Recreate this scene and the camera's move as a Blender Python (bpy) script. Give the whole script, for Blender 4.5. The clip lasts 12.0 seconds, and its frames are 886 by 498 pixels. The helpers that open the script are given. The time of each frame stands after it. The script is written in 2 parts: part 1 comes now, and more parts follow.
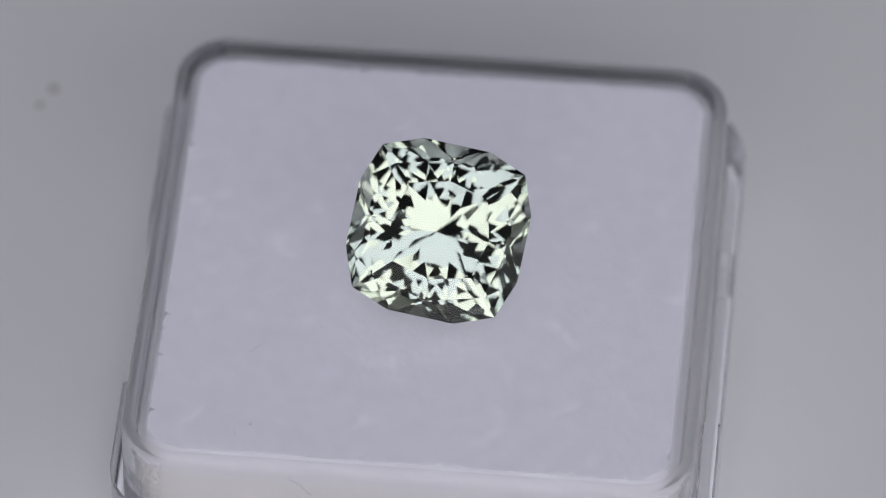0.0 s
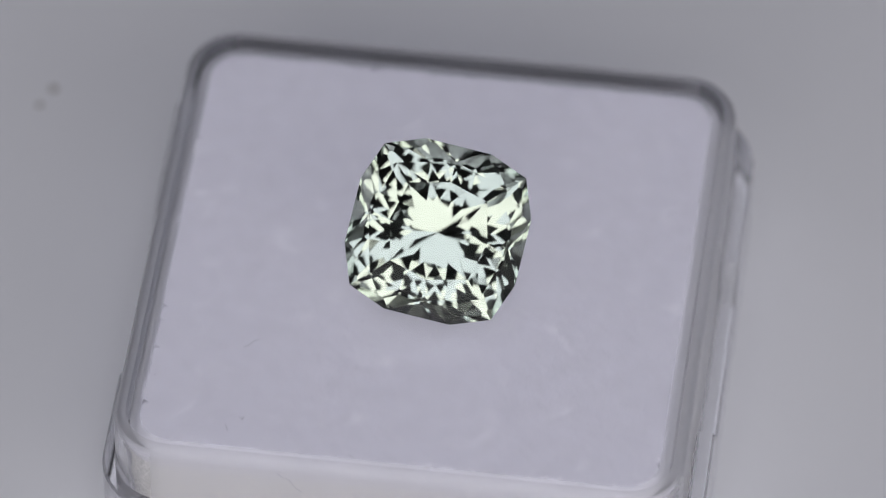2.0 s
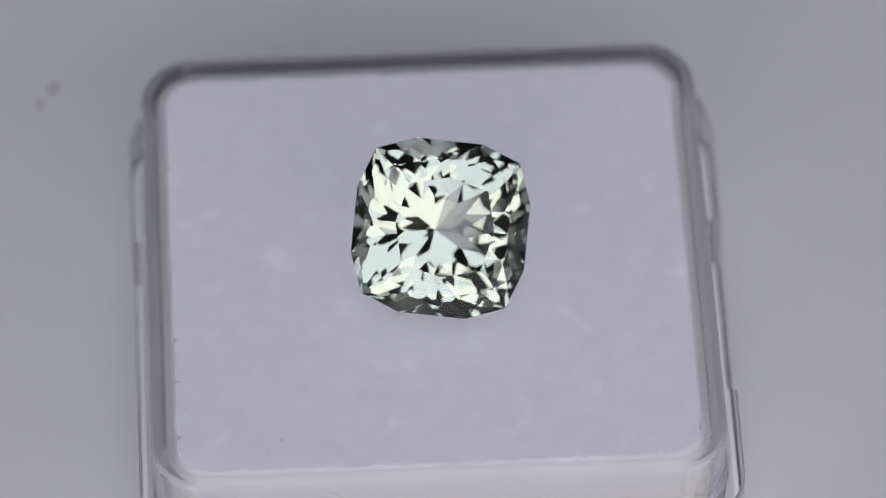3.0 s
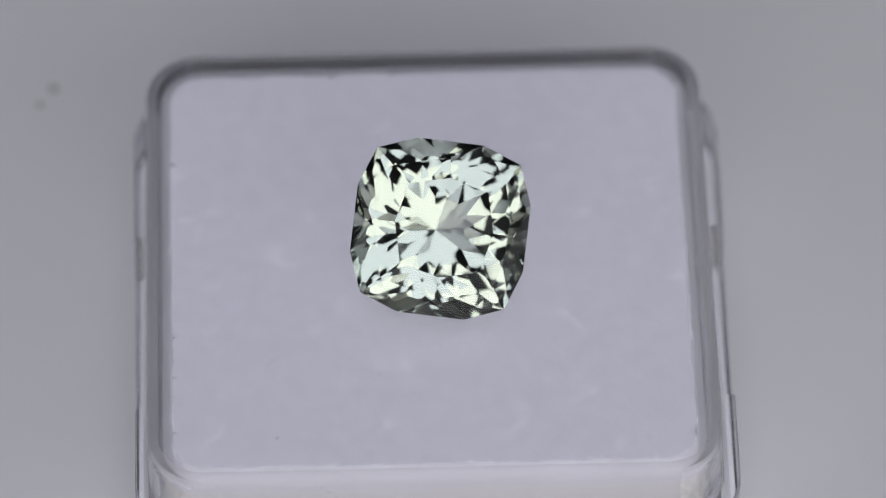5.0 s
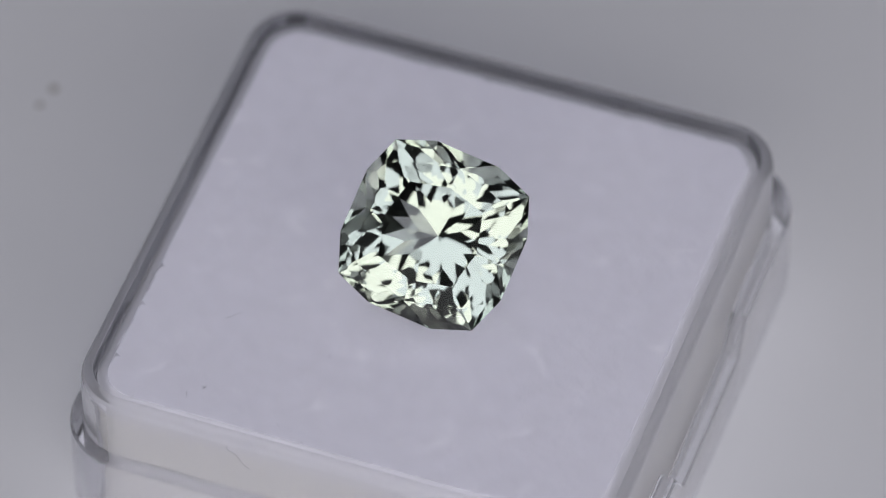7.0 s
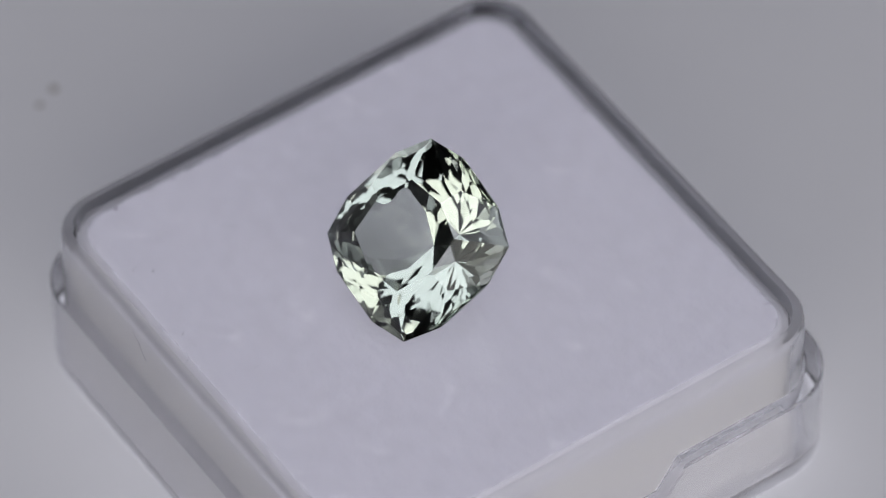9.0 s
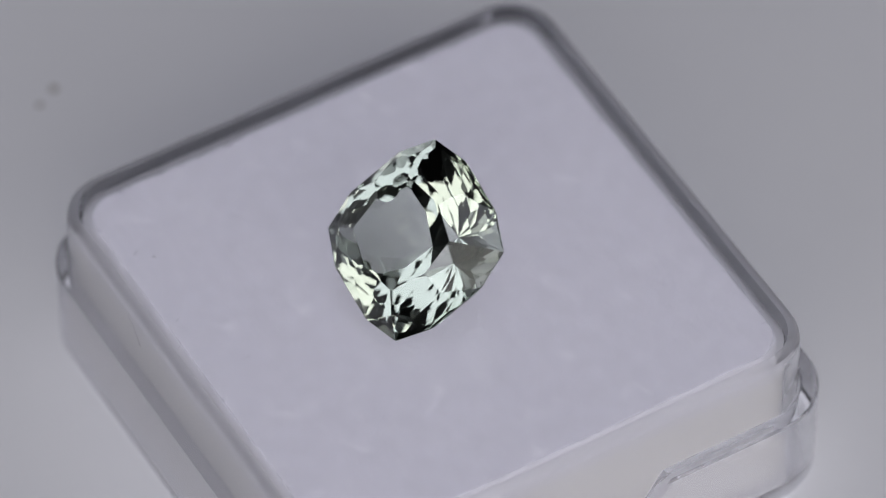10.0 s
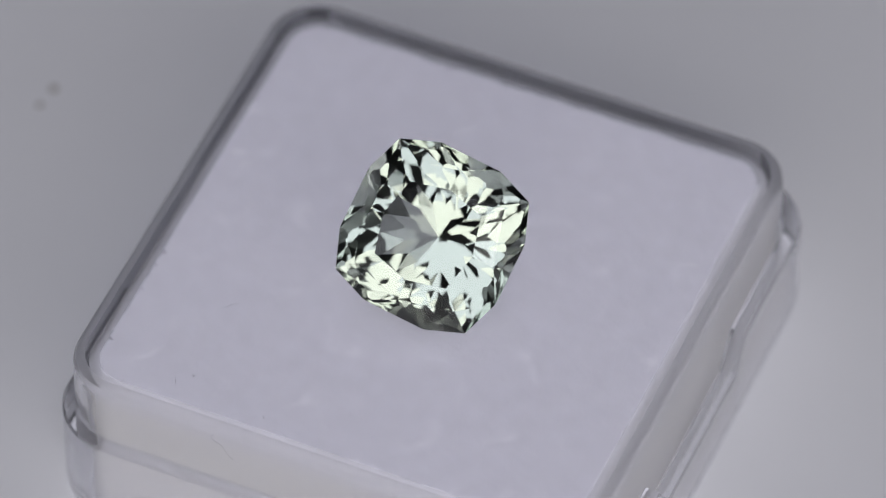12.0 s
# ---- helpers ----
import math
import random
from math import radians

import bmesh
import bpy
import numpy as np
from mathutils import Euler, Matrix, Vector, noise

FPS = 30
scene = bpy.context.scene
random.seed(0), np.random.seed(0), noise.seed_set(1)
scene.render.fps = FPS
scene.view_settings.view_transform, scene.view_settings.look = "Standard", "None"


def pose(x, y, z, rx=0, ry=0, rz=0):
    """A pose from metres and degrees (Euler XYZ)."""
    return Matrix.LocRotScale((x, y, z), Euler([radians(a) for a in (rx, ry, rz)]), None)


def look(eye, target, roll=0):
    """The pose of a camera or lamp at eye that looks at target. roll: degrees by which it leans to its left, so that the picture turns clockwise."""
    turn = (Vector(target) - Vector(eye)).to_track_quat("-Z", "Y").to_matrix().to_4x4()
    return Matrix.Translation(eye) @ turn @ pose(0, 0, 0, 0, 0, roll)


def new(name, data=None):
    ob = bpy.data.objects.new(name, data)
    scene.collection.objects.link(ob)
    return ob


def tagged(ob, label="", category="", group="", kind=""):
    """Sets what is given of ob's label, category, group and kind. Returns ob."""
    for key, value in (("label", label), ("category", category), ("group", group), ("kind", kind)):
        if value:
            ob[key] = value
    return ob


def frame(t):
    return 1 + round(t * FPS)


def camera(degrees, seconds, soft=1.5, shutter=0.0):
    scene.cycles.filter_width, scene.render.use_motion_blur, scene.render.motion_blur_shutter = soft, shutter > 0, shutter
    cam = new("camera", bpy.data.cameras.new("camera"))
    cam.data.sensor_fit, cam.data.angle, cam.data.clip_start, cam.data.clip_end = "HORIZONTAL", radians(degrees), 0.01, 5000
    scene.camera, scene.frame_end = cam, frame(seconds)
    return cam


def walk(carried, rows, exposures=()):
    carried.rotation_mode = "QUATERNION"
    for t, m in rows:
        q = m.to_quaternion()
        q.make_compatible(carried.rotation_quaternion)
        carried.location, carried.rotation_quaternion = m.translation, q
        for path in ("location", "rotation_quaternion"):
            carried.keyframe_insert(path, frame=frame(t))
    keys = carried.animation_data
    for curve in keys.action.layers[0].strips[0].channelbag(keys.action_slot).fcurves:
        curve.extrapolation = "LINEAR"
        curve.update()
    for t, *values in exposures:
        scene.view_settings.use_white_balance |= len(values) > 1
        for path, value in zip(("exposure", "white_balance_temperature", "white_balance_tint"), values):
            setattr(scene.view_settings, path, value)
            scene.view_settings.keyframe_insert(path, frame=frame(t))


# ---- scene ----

MM = 0.001
TOP = 10.0 * MM          # height of the box lid above the table

# ---- camera: stands still on a stand and looks down at the stone ----
cam = camera(7.0, 12.0, soft=0.9)
EYE = Vector((0.0, -0.24393, 0.28452 + TOP))
AIM = EYE + Vector((0.003815, 0.652407, -0.757859)) * 0.37
cam.data.dof.use_dof = True
cam.data.dof.focus_distance = 0.3702
cam.data.dof.aperture_fstop = 28.0
walk(cam, [(0.0, look(EYE, AIM, -0.2)), (12.0, look(EYE, AIM, -0.2))])

# ---- light: dim room and two soft lamps: one overhead, one low in front ----
world = bpy.data.worlds.new("room_air")
world.use_nodes = True
world.node_tree.nodes["Background"].inputs["Color"].default_value = (0.80, 0.80, 0.92, 1)
world.node_tree.nodes["Background"].inputs["Strength"].default_value = 0.06
scene.world = world


def soft_lamp(name, eye, aim, w, h, watts, colour):
    data = bpy.data.lights.new(name, "AREA")
    data.shape, data.size, data.size_y = "RECTANGLE", w, h
    data.energy, data.color = watts, colour
    ob = new(name, data)
    ob.matrix_world = look(eye, aim)
    return tagged(ob, "soft rectangular studio lamp above the table", "lamp")


soft_lamp("soft_lamp", (0.0, -0.122, 0.50), (0, -0.03, 0), 0.416, 0.417, 0.73, (0.955, 0.97, 1.11))
soft_lamp("soft_lamp", (0.07, -0.44, 0.257), (0.01, -0.03, 0.02), 0.733, 0.285, 1.13, (0.985, 0.955, 0.955))


# ---- materials ----
def material(name):
    m = bpy.data.materials.new(name)
    m.use_nodes = True
    nt = m.node_tree
    return m, nt, nt.nodes["Principled BSDF"]


def grain(nt, bsdf, scale, low, high, bump, fine):
    """Base colour between low and high by noise, and a fine bump."""
    co = nt.nodes.new("ShaderNodeTexCoord")
    n1 = nt.nodes.new("ShaderNodeTexNoise")
    n1.inputs["Scale"].default_value, n1.inputs["Detail"].default_value = scale, 6
    ramp = nt.nodes.new("ShaderNodeValToRGB")
    ramp.color_ramp.elements[0].position, ramp.color_ramp.elements[1].position = 0.3, 0.7
    ramp.color_ramp.elements[0].color, ramp.color_ramp.elements[1].color = (*low, 1), (*high, 1)
    n2 = nt.nodes.new("ShaderNodeTexNoise")
    n2.inputs["Scale"].default_value, n2.inputs["Detail"].default_value = fine, 4
    bp = nt.nodes.new("ShaderNodeBump")
    bp.inputs["Strength"].default_value, bp.inputs["Distance"].default_value = bump, 0.0001
    link = nt.links.new
    link(co.outputs["Object"], n1.inputs["Vector"])
    link(co.outputs["Object"], n2.inputs["Vector"])
    link(n1.outputs["Fac"], ramp.inputs["Fac"])
    link(ramp.outputs["Color"], bsdf.inputs["Base Color"])
    link(n2.outputs["Fac"], bp.inputs["Height"])
    link(bp.outputs["Normal"], bsdf.inputs["Normal"])


def simple(name, low, high, scale=300, rough=0.8, bump=0.3, fine=2000):
    m, nt, b = material(name)
    b.inputs["Roughness"].default_value = rough
    grain(nt, b, scale, low, high, bump, fine)
    return m


def knots(m, pale):
    """Sparse pale knots of fibre over the base colour."""
    nt = m.node_tree
    b = nt.nodes["Principled BSDF"]
    old = b.inputs["Base Color"].links[0].from_socket
    co = nt.nodes.new("ShaderNodeTexCoord")
    n = nt.nodes.new("ShaderNodeTexNoise")
    n.inputs["Scale"].default_value, n.inputs["Detail"].default_value = 420, 3
    n.inputs["Distortion"].default_value = 0.6
    ramp = nt.nodes.new("ShaderNodeValToRGB")
    ramp.color_ramp.elements[0].position, ramp.color_ramp.elements[1].position = 0.62, 0.76
    mix = nt.nodes.new("ShaderNodeMix")
    mix.data_type = "RGBA"
    mix.inputs[7].default_value = (*pale, 1)
    nt.links.new(co.outputs["Object"], n.inputs["Vector"])
    nt.links.new(n.outputs["Fac"], ramp.inputs["Fac"])
    nt.links.new(ramp.outputs["Color"], mix.inputs[0])
    nt.links.new(old, mix.inputs[6])
    nt.links.new(mix.outputs[2], b.inputs["Base Color"])


def clear(name, colour, ior, rough=0.0, wear=0.0, haze=0.0):
    m, nt, b = material(name)
    nt.nodes.remove(b)
    g = nt.nodes.new("ShaderNodeBsdfGlass")
    g.inputs["Color"].default_value = (*colour, 1)
    g.inputs["IOR"].default_value = ior
    g.inputs["Roughness"].default_value = rough
    if wear:
        co = nt.nodes.new("ShaderNodeTexCoord")
        n = nt.nodes.new("ShaderNodeTexNoise")
        n.inputs["Scale"].default_value, n.inputs["Detail"].default_value = 260, 3
        bp = nt.nodes.new("ShaderNodeBump")
        bp.inputs["Strength"].default_value, bp.inputs["Distance"].default_value = wear, 0.0002
        nt.links.new(co.outputs["Object"], n.inputs["Vector"])
        nt.links.new(n.outputs["Fac"], bp.inputs["Height"])
        nt.links.new(bp.outputs["Normal"], g.inputs["Normal"])
    last = g.outputs["BSDF"]
    if haze:
        d = nt.nodes.new("ShaderNodeBsdfTranslucent")
        e = nt.nodes.new("ShaderNodeBsdfDiffuse")
        mix = nt.nodes.new("ShaderNodeMixShader")
        both = nt.nodes.new("ShaderNodeMixShader")
        for b in (d, e):
            b.inputs["Color"].default_value = (0.85, 0.85, 0.88, 1)
        both.inputs["Fac"].default_value, mix.inputs["Fac"].default_value = 0.5, haze
        nt.links.new(d.outputs["BSDF"], both.inputs[1])
        nt.links.new(e.outputs["BSDF"], both.inputs[2])
        nt.links.new(last, mix.inputs[1])
        nt.links.new(both.outputs["Shader"], mix.inputs[2])
        last = mix.outputs["Shader"]
    nt.links.new(last, nt.nodes["Material Output"].inputs["Surface"])
    return m


PAPER = simple("white_paper", (0.85, 0.85, 0.87), (0.88, 0.88, 0.90), 60, 0.9, 0.1, 1500)
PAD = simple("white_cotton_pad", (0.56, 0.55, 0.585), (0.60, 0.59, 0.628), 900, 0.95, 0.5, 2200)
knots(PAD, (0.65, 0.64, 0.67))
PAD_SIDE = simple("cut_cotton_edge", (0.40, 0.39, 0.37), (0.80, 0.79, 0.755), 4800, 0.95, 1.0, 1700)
PLASTIC = clear("clear_polystyrene", (0.985, 0.985, 0.995), 1.55, 0.0, 0.05)
# haze here stands in for light the clear edges fail to pass on
HAZY = clear("lightened_polystyrene_edge", (0.985, 0.985, 0.995), 1.55, 0.0, 0.05, 0.38)
CORNER = clear("lightened_polystyrene_corner", (0.985, 0.985, 0.995), 1.55, 0.0, 0.05, 0.12)
RIM = clear("lightened_polystyrene_rim", (0.985, 0.985, 0.995), 1.55, 0.0, 0.05, 0.05)
STONE = clear("pale_green_gem", (0.875, 0.903, 0.866), 1.674)
LINT = simple("dark_lint", (0.10, 0.10, 0.11), (0.20, 0.20, 0.21))
SENSOR_MARK = simple("brown_sensor_mark", (0.40, 0.38, 0.34), (0.50, 0.48, 0.45))
WALL = simple("grey_wall_paint", (0.34, 0.34, 0.35), (0.38, 0.38, 0.39), 3, 0.8, 0.1, 60)


def part(name, bm, mat, parent=None, label="", smooth=False):
    me = bpy.data.meshes.new(name)
    bmesh.ops.recalc_face_normals(bm, faces=bm.faces)
    for f in bm.faces:
        f.smooth = smooth
    bm.to_mesh(me)
    bm.free()
    me.materials.append(mat)
    ob = new(name, me)
    if parent:
        ob.parent = parent
    return tagged(ob, label) if label else ob


# ---- room: paper-covered table in a plain room ----
def slab(x0, x1, y0, y1, z0, z1):
    bm = bmesh.new()
    bmesh.ops.create_cube(bm, size=1, matrix=Matrix.LocRotScale(
        ((x0 + x1) / 2, (y0 + y1) / 2, (z0 + z1) / 2), None, (x1 - x0, y1 - y0, z1 - z0)))
    return bm


def room():
    tagged(part("table_surface", slab(-0.7, 0.7, -0.6, 0.9, -0.02, 0), PAPER),
           "smooth white paper sheet on a broad bench", "paper sheet", kind="structure")
    for n, b in (("wall_north", (-1.6, 1.6, 1.5, 1.6, -0.02, 1.6)), ("wall_south", (-1.6, 1.6, -1.6, -1.5, -0.02, 1.6)),
                 ("wall_east", (1.5, 1.6, -1.5, 1.5, -0.02, 1.6)), ("wall_west", (-1.6, -1.5, -1.5, 1.5, -0.02, 1.6)),
                 ("floor", (-1.6, 1.6, -1.6, 1.6, -0.1, -0.02)), ("ceiling", (-1.6, 1.6, -1.6, 1.6, 1.6, 1.7))):
        tagged(part(n, slab(*b), WALL), "plain grey painted surface of the dim room", "wall", kind="structure")


room()

# ---- the box ----
CX, CY, PSI = 0.70 * MM, 0.49 * MM, radians(0.6)


def ring(half, radius, z, arc=8, stops=()):
    """Points of a rounded square, in millimetres; stops: places along the sides."""
    pts = []
    run = half - radius
    for k in range(4):
        a0 = k * math.pi / 2
        ca, sa = math.cos(a0), math.sin(a0)
        line = [(half, -run)] + [(half, s) for s in stops] + [(half, run)]
        for i in range(1, arc):
            a = math.pi / 2 * i / arc
            line.append((run + radius * math.cos(a), run + radius * math.sin(a)))
        for x, y in line:
            pts.append((x * ca - y * sa, x * sa + y * ca, z))
    return pts


def loft(rings, cap_first=True, cap_last=True, shift=0.0):
    bm = bmesh.new()
    rings = [[(x + shift, y + shift, z) for x, y, z in r] for r in rings]
    rows = []
    c, s = math.cos(PSI), math.sin(PSI)
    for r in rings:
        rows.append([bm.verts.new((CX + (x * c - y * s) * MM, CY + (x * s + y * c) * MM, z * MM)) for x, y, z in r])
    n = len(rows[0])
    for a, b in zip(rows, rows[1:]):
        for i in range(n):
            bm.faces.new((a[i], a[(i + 1) % n], b[(i + 1) % n], b[i]))
    if cap_first:
        bm.faces.new(rows[0])
    if cap_last:
        bm.faces.new(rows[-1])
    return bm


def auto_smooth(ob, degrees=28):
    me = ob.data
    bm = bmesh.new()
    bm.from_mesh(me)
    for f in bm.faces:
        f.smooth = True
    for e in bm.edges:
        if len(e.link_faces) == 2 and e.calc_face_angle(0) > radians(degrees):
            e.smooth = False
    bm.to_mesh(me)
    bm.free()


def hazed(ob, mat):
    """Moulded walls and rims get a milky share that lightens their dark refractions."""
    ob.data.materials.append(mat)
    for f in ob.data.polygons:
        if len(f.vertices) < 6:
            f.material_index = 1


def clear_corners(ob, mat):
    """The rounded upright corners get less of the lightening haze than the straight walls."""
    ob.data.materials.append(mat)
    for f in ob.data.polygons:
        if min(abs(f.normal.x), abs(f.normal.y)) > 0.15 and abs(f.normal.z) < 0.3:
            f.material_index = 2


LIDH, BASEH = 14.65, 15.5


def gem_box():
    box = new("gem_box")
    tagged(box, "clear square plastic gem box with rounded corners", "box")
    h = LIDH
    lid = part("lid", loft([ring(h - 0.62, 2.3, 10.0), ring(h - 0.38, 2.5, 9.96), ring(h - 0.18, 2.65, 9.86), ring(h - 0.05, 2.8, 9.68), ring(h, 2.85, 9.4),
                            ring(h + 0.05, 2.85, 0.9), ring(h - 0.72, 2.2, 0.9), ring(h - 0.77, 2.15, 8.5),
                            ring(h - 0.85, 2.05, 8.8), ring(h - 1.05, 1.9, 8.95), ring(h - 1.35, 1.7, 9.0)]), PLASTIC, box, "clear lid with polished rounded edge")
    auto_smooth(lid)
    hazed(lid, HAZY)
    clear_corners(lid, CORNER)
    lid.visible_shadow = False
    stops = (-6.6, -5.3, -2.0, 2.0, 3.7, 5.0)

    def notched(half, radius, z):
        """A ring whose stops run the same way along both notched sides."""
        pts = ring(half, radius, z, 10, stops)
        n = len(pts) // 4
        flip = [-a for a in reversed(stops)]
        for i in range(len(stops)):
            x, y, zz = pts[2 * n + 1 + i]
            pts[2 * n + 1 + i] = (x, -flip[i], zz)
        return pts

    def rim(half, radius, z):
        out = []
        for x, y, zz in notched(half, radius, z):
            if abs(x) > half - 0.01 and -5.4 < y < 3.8:
                zz -= 2.0
            out.append((x, y, zz))
        return out
    b = BASEH
    base = part("base", loft([notched(b - 0.35, 3.3, 0.0), notched(b - 0.1, 3.5, 0.1), notched(b, 3.6, 0.35),
                              rim(b, 3.6, 5.9), rim(b - 0.12, 3.5, 6.05), rim(b - 0.85, 2.8, 6.05), rim(b - 0.95, 2.7, 5.9),
                              notched(b - 1.0, 2.6, 1.0), notched(b - 1.2, 2.4, 0.85)], shift=0.14), PLASTIC, box,
                "clear tray with two thumb notches in its rim")
    auto_smooth(base)
    hazed(base, RIM)
    base.visible_shadow = False
    return box


def fluff(pad, rng):
    """Loose fibres that stick out of the pad's cut upper edge."""
    c, s = math.cos(PSI), math.sin(PSI)
    h = LIDH - 1.25
    verts, faces = [], []
    for _ in range(1500):
        side = rng.randrange(4) * math.pi / 2
        along = rng.uniform(-h + 1.0, h - 1.0)
        if noise.noise((along * 0.5, side, 2.0)) < rng.uniform(-0.5, 0.4):
            continue
        p = Vector((h - rng.uniform(0.0, 0.25), along, 8.945 - rng.uniform(0, 0.25)))
        d = Vector((rng.uniform(0.3, 1.0), rng.uniform(-1, 1), rng.uniform(-0.5, 0.05))).normalized() * rng.uniform(0.08, 0.36)
        w = Vector((-d.y, d.x, 0)).normalized() * 0.012
        bend = Vector((0, rng.uniform(-0.06, 0.06), 0))
        base = len(verts)
        for q, k in ((p, 1.0), (p + d * 0.55 + bend, 0.8), (p + d, 0.3)):
            for o in (w * k, -w * k, Vector((0, 0, -0.016 * k))):
                x, y, z = q + o
                x = min(x, LIDH - 0.80)
                x, y = x * math.cos(side) - y * math.sin(side), x * math.sin(side) + y * math.cos(side)
                verts.append(((x * c - y * s) * MM + CX, (x * s + y * c) * MM + CY, z * MM))
        for r in (0, 3):
            for j in range(3):
                faces.append((base + r + j, base + r + (j + 1) % 3, base + r + 3 + (j + 1) % 3, base + r + 3 + j))
    for _ in range(420):                                      # crumbs that cling to the cut sides
        side = rng.randrange(4) * math.pi / 2
        along, z = rng.uniform(-h + 1.0, h - 1.0), 8.6 - 6.5 * rng.random() ** 1.5
        if noise.noise((along * 0.35, side, z * 0.5)) < rng.uniform(-0.3, 0.3):
            continue
        r, x = rng.uniform(0.03, 0.085), LIDH - 0.90
        base = len(verts)
        for ox, oy, oz in ((0.6, 0, 0), (-0.6, 0, 0), (0, 1, 0), (0, -1, 0), (0, 0.2, 0.9), (0, -0.2, -0.9)):
            px, py = x + ox * r, along + oy * r * rng.uniform(0.7, 1.6)
            px, py = px * math.cos(side) - py * math.sin(side), px * math.sin(side) + py * math.cos(side)
            verts.append(((px * c - py * s) * MM + CX, (px * s + py * c) * MM + CY, (z + oz * r) * MM))
        for t in ((0, 2, 4), (2, 1, 4), (1, 3, 4), (3, 0, 4), (2, 0, 5), (1, 2, 5), (3, 1, 5), (0, 3, 5)):
            faces.append(tuple(base + i for i in t))
    me = bpy.data.meshes.new("fluff")
    me.from_pydata(verts, [], faces)
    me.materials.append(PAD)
    ob = new("fluff", me)
    ob.parent = pad
    tagged(ob, "loose white cotton fibres along the cut edge", kind="stuff")


def foam_pad():
    h = LIDH - 0.84
    rng = random.Random(3)
    rings = []
    for half, rad, z, jit in ((h - 0.3, 1.8, 0.9, 0.0), (h - 0.05, 1.9, 1.3, 0.05), (h - 0.1, 1.9, 2.6, 0.03), (h - 0.05, 1.9, 3.9, 0.02),
                              (h - 0.12, 1.9, 5.2, 0.03), (h - 0.05, 1.9, 6.5, 0.02), (h - 0.1, 1.9, 7.6, 0.03), (h - 0.12, 1.9, 8.2, 0.06),
                              (h - 0.20, 1.9, 8.6, 0.12), (h - 0.24, 1.8, 8.85, 0.20), (h - 0.28, 1.8, 8.94, 0.22), (h - 0.50, 1.7, 8.955, 0.10), (h - 0.9, 1.4, 8.955, 0.0)):
        pts = ring(half, rad, z, 14, [(-0.995 + 0.00995 * i) * (half - rad) for i in range(201)])
        row = []
        for x, y, zz in pts:
            wave = 0.5 + 0.5 * noise.noise((x * 1.3, y * 1.3, 4.0)) + 0.5 * noise.noise((x * 4.0, y * 4.0, 9.0))
            k = 1 - jit * (1.1 * max(0.0, wave) + rng.uniform(0, 0.7)) / half
            row.append((x * k, y * k, zz))
        rings.append(row)
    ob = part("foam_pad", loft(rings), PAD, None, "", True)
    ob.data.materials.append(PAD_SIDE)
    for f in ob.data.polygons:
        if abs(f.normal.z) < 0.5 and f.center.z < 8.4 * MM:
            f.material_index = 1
    fluff(ob, rng)
    return tagged(ob, "soft white cotton pad filling the clear box", "pad")


# ---- the stone ----
PAV_DEPTH, MAIN_TILT, GIRDLE_TILT = 0.880, 39.15, 51.9
# rows of lozenge facets above the mains: place between two mains, radius, steeper by
TIERS = ((0.5, 0.318, 2.47), (0.0, 0.548, 6.54), (0.5, 0.602, 10.00), (0.0, 0.742, 13.70), (0.5, 0.663, 13.65))


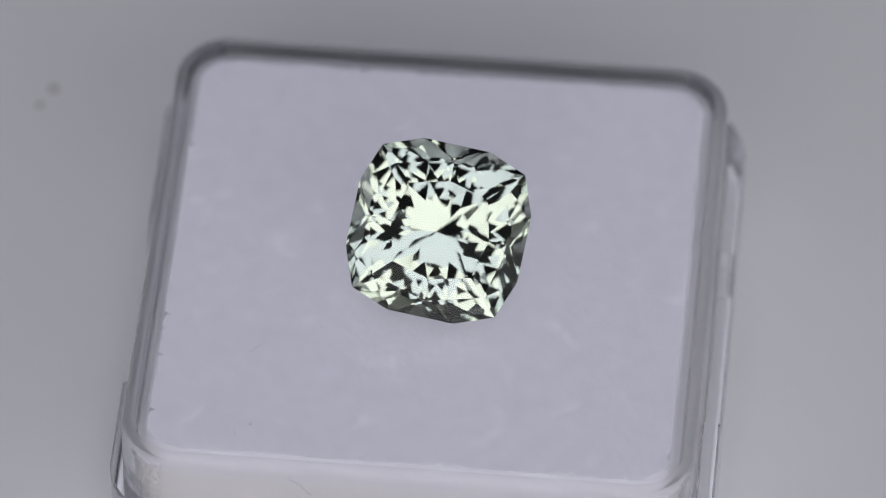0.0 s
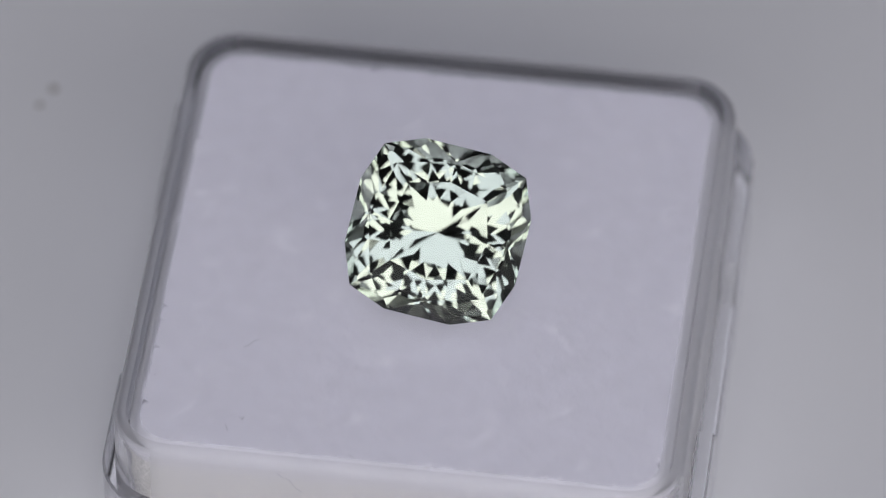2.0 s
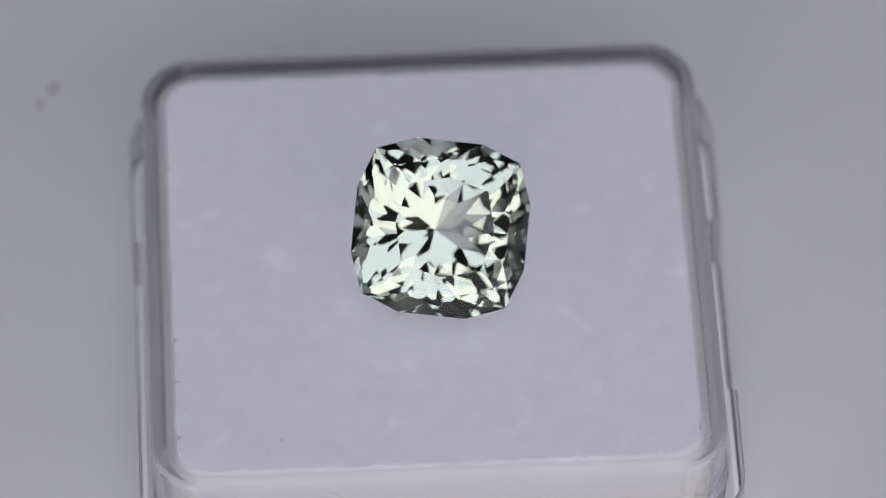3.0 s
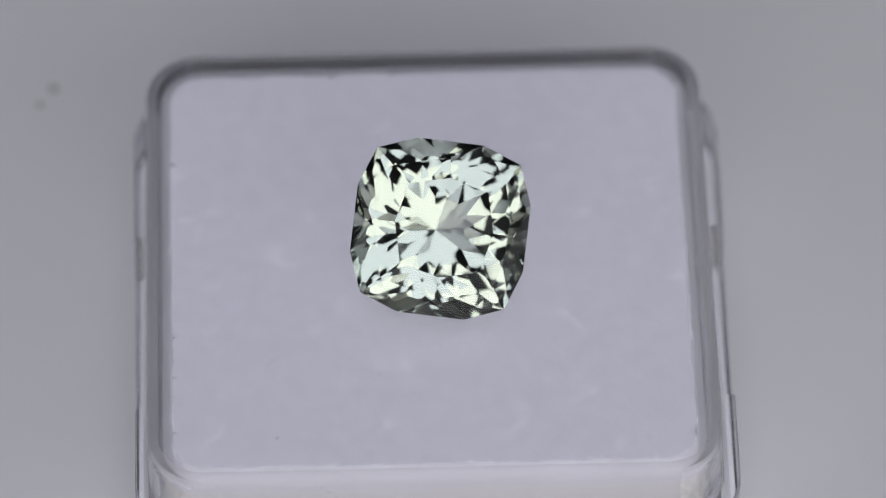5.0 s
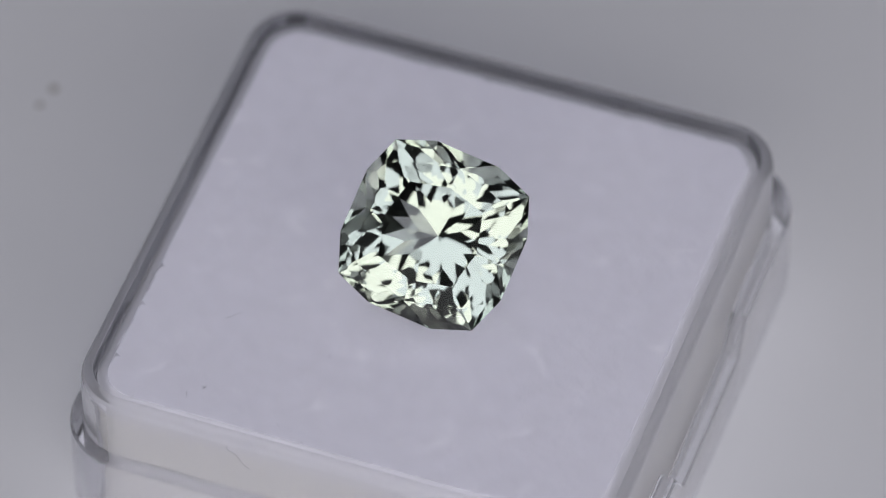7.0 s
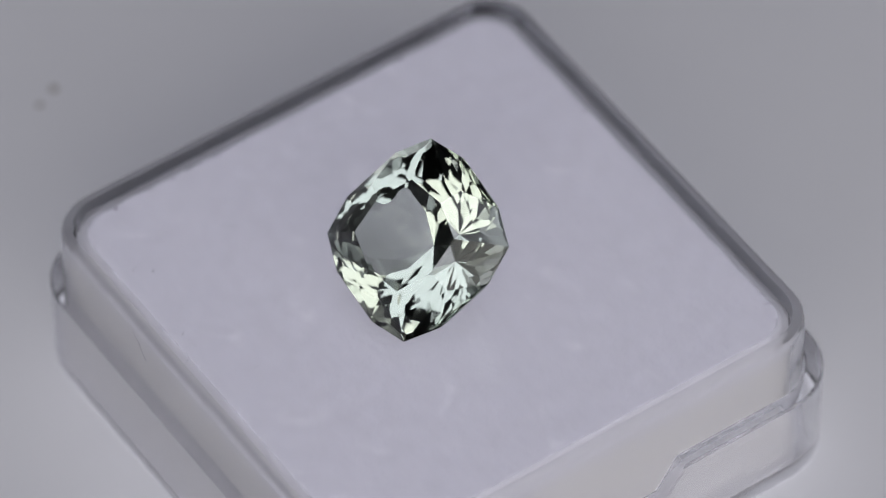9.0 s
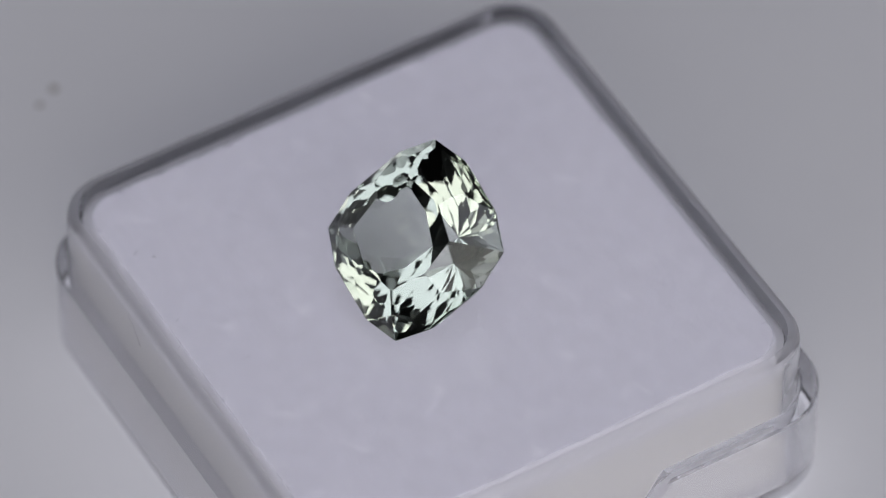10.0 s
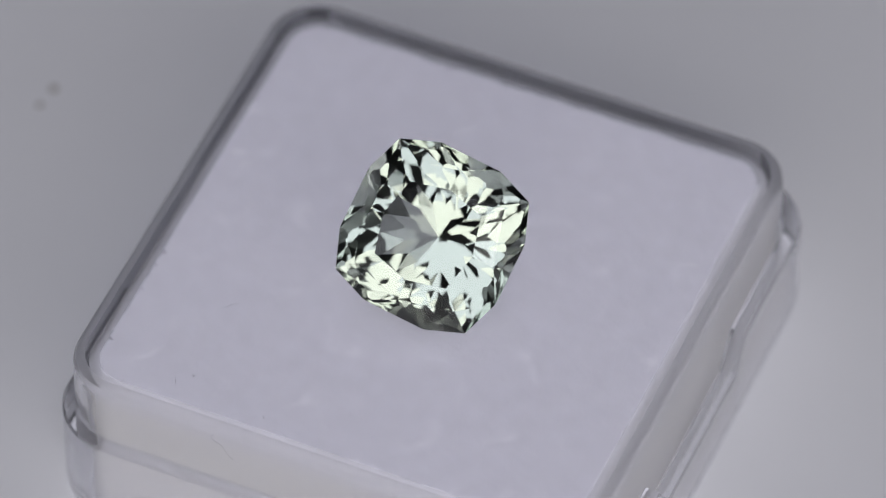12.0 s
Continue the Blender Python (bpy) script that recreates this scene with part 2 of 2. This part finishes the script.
def stone():
    R = 5.29 * MM
    cor, mid = 1.0, 0.912
    gird = []
    for k in range(4):
        for d, r in ((-24, mid), (0, cor), (24, mid)):
            a = radians(90 * k + d)
            gird.append(Vector((r * math.cos(a), r * math.sin(a), 0)))
    # pavilion: a twelve-sided prism cut by facet planes
    bm = bmesh.new()
    up = [bm.verts.new(v) for v in gird]
    dn = [bm.verts.new(v + Vector((0, 0, -1.3))) for v in gird]
    n = 12
    for i in range(n):
        bm.faces.new((up[i], up[(i + 1) % n], dn[(i + 1) % n], dn[i]))
    bm.faces.new(up)
    bm.faces.new(dn[::-1])
    bmesh.ops.recalc_face_normals(bm, faces=bm.faces)

    planes = []

    def bottom(x, y):
        """The height of the cut surface there."""
        return max(p.z + ((x - p.x) * math.cos(a) + (y - p.y) * math.sin(a)) * t for p, a, t in planes)

    def cut(az, tilt, point):
        no = Vector((math.sin(tilt) * math.cos(az), math.sin(tilt) * math.sin(az), -math.cos(tilt)))
        over = max(point.z + ((g.x - point.x) * math.cos(az) + (g.y - point.y) * math.sin(az)) * math.tan(tilt) for g in gird)
        point = point - Vector((0, 0, max(0.0, over + 0.012)))
        planes.append((point, az, math.tan(tilt)))
        geom = bm.verts[:] + bm.edges[:] + bm.faces[:]
        res = bmesh.ops.bisect_plane(bm, geom=geom, dist=1e-6, plane_co=point, plane_no=no, clear_outer=True)
        edges = [e for e in res["geom_cut"] if isinstance(e, bmesh.types.BMEdge)]
        if len(edges) > 2:
            bmesh.ops.contextual_create(bm, geom=edges)

    depth = PAV_DEPTH
    azs = []
    for i in range(n):                                        # girdle tier
        m = (gird[i] + gird[(i + 1) % n]) / 2
        e = gird[(i + 1) % n] - gird[i]
        az = math.atan2(-e.x, e.y)
        azs.append(az)
        cut(az, radians(GIRDLE_TILT), m + Vector((0, 0, -0.035)))
    azs += [radians(90 * k) for k in range(4)]
    azs = sorted(a % (2 * math.pi) for a in azs)
    for az in azs:                                            # sixteen mains that meet at the point
        cut(az, radians(MAIN_TILT), Vector((0, 0, -depth)))
    for share, r, steeper in TIERS:
        for k, az in enumerate(azs):
            b = az + share * ((azs[(k + 1) % 16] - az) % (2 * math.pi))
            x, y = r * math.cos(b), r * math.sin(b)
            cut(b, radians(MAIN_TILT + steeper), Vector((x, y, bottom(x, y))))
    # crown on top of the girdle
    top = [f for f in bm.faces if all(abs(v.co.z) < 1e-5 for v in f.verts)]
    bmesh.ops.delete(bm, geom=top, context="FACES_ONLY")
    up = [min(bm.verts, key=lambda v: (v.co - g).length) for g in gird]
    M, T = [], []
    for k in range(8):
        a = radians(45 * k)
        rm, rt = (0.775, 0.548) if k % 2 == 0 else (0.695, 0.485)
        M.append(bm.verts.new((rm * math.cos(a), rm * math.sin(a), 0.165 if k % 2 == 0 else 0.158)))
        T.append(bm.verts.new((rt * math.cos(a), rt * math.sin(a), 0.275)))
    bm.faces.new(T)
    for k in range(8):
        bm.faces.new((M[k], M[(k + 1) % 8], T[(k + 1) % 8], T[k]))
    for k in range(4):
        g0, g1, g2, g3 = up[3 * k], up[3 * k + 1], up[3 * k + 2], up[(3 * k + 3) % 12]
        mc, ms, mn = M[2 * k], M[2 * k + 1], M[(2 * k + 2) % 8]
        for tri in ((g0, g1, mc), (g1, g2, mc), (g2, ms, mc), (g2, g3, ms), (g3, mn, ms)):
            bm.faces.new(tri)
    bmesh.ops.scale(bm, vec=(R, R, R), verts=bm.verts)
    bmesh.ops.recalc_face_normals(bm, faces=bm.faces)
    ob = new("gemstone")
    whole = bpy.data.meshes.new("facets")
    bm.to_mesh(whole)
    bm.free()

    def kind(f):
        if f.normal.z > 0.99:
            return "table_facet"
        return "crown" if f.normal.z > 0.1 else "girdle" if f.normal.z > -0.1 else "pavilion"
    for name in ("crown", "table_facet", "girdle", "pavilion"):
        faces = [f for f in whole.polygons if kind(f) == name]
        me = bpy.data.meshes.new(name)
        used = sorted({i for f in faces for i in f.vertices})
        at = {v: i for i, v in enumerate(used)}
        me.from_pydata([whole.vertices[i].co for i in used], [], [[at[i] for i in f.vertices] for f in faces])
        me.materials.append(STONE)
        p = new(name, me)
        p.parent = ob
        p.visible_shadow = name in ("girdle", "table_facet")
    bpy.data.meshes.remove(whole)
    return tagged(ob, "pale greenish cushion-cut faceted gemstone lying tilted on the lid", "gemstone")


NORMAL = Vector((0.1193, -0.6299, 0.7675)).normalized()
AX = Vector((0, 0, 1)).cross(NORMAL).normalized()
BX = NORMAL.cross(AX)
STONE_AT = Matrix(((AX.x, BX.x, NORMAL.x, 1.292 * MM), (AX.y, BX.y, NORMAL.y, -0.738 * MM),
                   (AX.z, BX.z, NORMAL.z, TOP + 3.615 * MM), (0, 0, 0, 1))) @ pose(0, 0, 0, 0, 0, 29.0)


# ---- lint, and discs that stand in for sensor dust ----
def fibre(name, pts, thick):
    """A curled hair through points in millimetres, lying on the lid."""
    bm = bmesh.new()
    prev = None
    for i, (x, y) in enumerate(pts):
        a = pts[max(i - 1, 0)]
        b = pts[min(i + 1, len(pts) - 1)]
        d = Vector((b[0] - a[0], b[1] - a[1], 0)).normalized()
        s = Vector((-d.y, d.x, 0))
        w = thick * (0.5 if i in (0, len(pts) - 1) else 1)
        c = Vector((x, y, 10.0 + thick))
        row = [bm.verts.new((c + s * w) * MM), bm.verts.new((c + Vector((0, 0, w))) * MM),
               bm.verts.new((c - s * w) * MM), bm.verts.new((c - Vector((0, 0, thick))) * MM)]
        if prev:
            for j in range(4):
                bm.faces.new((prev[j], prev[(j + 1) % 4], row[(j + 1) % 4], row[j]))
        else:
            bm.faces.new(row)
        prev = row
    bm.faces.new(prev[::-1])
    ob = part(name, bm, LINT)
    return tagged(ob, "tiny dark lint hair lying on the lid", "lint", group="lint on the lid")


def speck(x, y, r, h):
    """A flat disc on the table, in millimetres, for sensor dust: a ring round a dot."""
    bm = bmesh.new()
    bmesh.ops.create_uvsphere(bm, u_segments=12, v_segments=6, radius=1, matrix=Matrix.LocRotScale(
        (x * MM, y * MM, h * MM), None, (r * MM, r * MM, h * MM)))
    return tagged(part("sensor_mark", bm, SENSOR_MARK, None, "", True), "tiny brownish disc on the white paper, standing in for sensor dust", "dust", group="dust on the paper")


BOX = gem_box()
PADDING = foam_pad()
GEM = stone()
HAIRS = (
    ((-7.9, -6.79), (-7.63, -6.65), (-7.47, -6.34), (-7.16, -6.2)),
    ((-7.42, -11.42), (-7.28, -11.45), (-7.14, -11.58)),
    ((-1.99, -7.25), (-1.95, -7.38), (-1.90, -7.5)),
    ((8.05, -6.4), (8.1, -6.52), (8.16, -6.7)),
    ((1.19, -10.8), (1.16, -10.59), (1.13, -10.39)),
    ((7.5, -1.39), (7.58, -1.23), (7.77, -1.24)),
    ((-1.56, -13.04), (-1.27, -13.16), (-1.07, -13.39)),
    ((-2.9, -12.41), (-2.8, -12.5), (-2.69, -12.64)),
    ((-8.01, -11.96), (-7.9, -12.2), (-7.8, -12.4)),
    ((-7.25, -11.62), (-7.18, -11.52), (-7.13, -11.4)),
    ((-12.12, -9.3), (-12.08, -9.26), (-12.04, -9.22)),
)
WALL_HAIR = ((-4.84, 9.49), (-4.95, 9.3), (-4.9, 9.1), (-4.7, 8.97), (-4.5, 8.92), (-4.35, 8.85), (-4.28, 8.65), (-4.18, 8.45), (-4.05, 8.25), (-3.9, 8.12), (-3.75, 8.04))


def wall_hair():
    """A curled hair clinging to the outside of the lid's wall."""
    bm = bmesh.new()
    prev = None
    y = -(LIDH + 0.012) + 0.49 - 0.05
    for x, z in WALL_HAIR:
        row = [bm.verts.new((x * MM, (y - 0.008) * MM, (z + 0.008) * MM)), bm.verts.new((x * MM, (y + 0.008) * MM, (z + 0.008) * MM)),
               bm.verts.new(((x + 0.011) * MM, y * MM, (z - 0.008) * MM))]
        if prev:
            for j in range(3):
                bm.faces.new((prev[j], prev[(j + 1) % 3], row[(j + 1) % 3], row[j]))
        prev = row
    return tagged(part("lint_hair", bm, LINT), "fine curled hair clinging to the clear side wall", "lint", group="lint on the lid")


THINGS = [wall_hair()] + [fibre("lint_hair", pts, 0.022 if i in (9, 10) else 0.011) for i, pts in enumerate(HAIRS)]
# two discs added on the paper in place of the camera's sensor dust
speck(-19.71, 21.37, 0.28, 0.05)
speck(-20.45, 20.18, 0.2, 0.03)


# ---- the turning of the box by hand ----
TURN = [
    (0.0, -6.47), (0.1, -8.24), (0.2, -9.99), (0.3, -11.2), (0.4, -10.99), (0.5, -9.4), (0.6, -7.62), (0.7, -5.98),
    (0.8, -4.55), (0.9, -3.75), (1.0, -3.91), (1.1, -5.61), (1.2, -7.12), (1.3, -8.73), (1.4, -10.81), (1.5, -13.1),
    (1.6, -14.21), (1.7, -13.95), (1.8, -12.37), (1.9, -10.47), (2.0, -8.77), (2.1, -6.71), (2.2, -4.77), (2.3, -3.11),
    (2.4, -1.57), (2.5, 0.0), (2.6, 1.25), (2.7, 2.29), (2.8, 2.86), (2.9, 2.7), (3.0, 1.76), (3.1, 0.51),
    (3.2, -0.52), (3.6, -6.2), (4.0, -8.0), (4.4, -5.2), (4.8, -0.5), (4.9, 0.13), (5.0, 0.55), (5.1, 2.19),
    (5.2, 3.81), (5.3, 5.25), (5.4, 6.24), (5.5, 6.7), (5.6, 5.06), (5.7, 3.3), (5.8, 1.44), (5.9, -0.72),
    (6.0, -3.37), (6.1, -4.57), (6.2, -5.98), (6.3, -7.71), (6.4, -9.6), (6.5, -11.39), (6.6, -13.82), (6.7, -15.8),
    (6.8, -17.38), (6.9, -18.91), (7.0, -20.82), (7.1, -22.78), (7.2, -24.7), (8.0, -39.5), (8.8, -53.87), (8.9, -55.33),
    (9.0, -56.38), (9.1, -59.04), (9.2, -61.5), (9.3, -63.82), (9.5, -65.82), (9.6, -66.77), (9.7, -66.41), (9.8, -64.83),
    (9.9, -62.84), (10.0, -60.61), (10.1, -59.64), (10.2, -57.94), (10.3, -55.72), (10.4, -53.43), (10.5, -51.42), (10.7, -47.86),
    (10.9, -43.93), (11.0, -42.32), (11.2, -39.13), (11.5, -33.36), (11.6, -31.84), (11.8, -28.51), (12.0, -24.79),
]


def motions():
    for ob, start in [(BOX, Matrix()), (PADDING, Matrix()), (GEM, STONE_AT)] + [(o, Matrix()) for o in THINGS]:
        walk(ob, [(t, pose(0, 0, 0, 0, 0, a) @ start) for t, a in TURN])


motions()
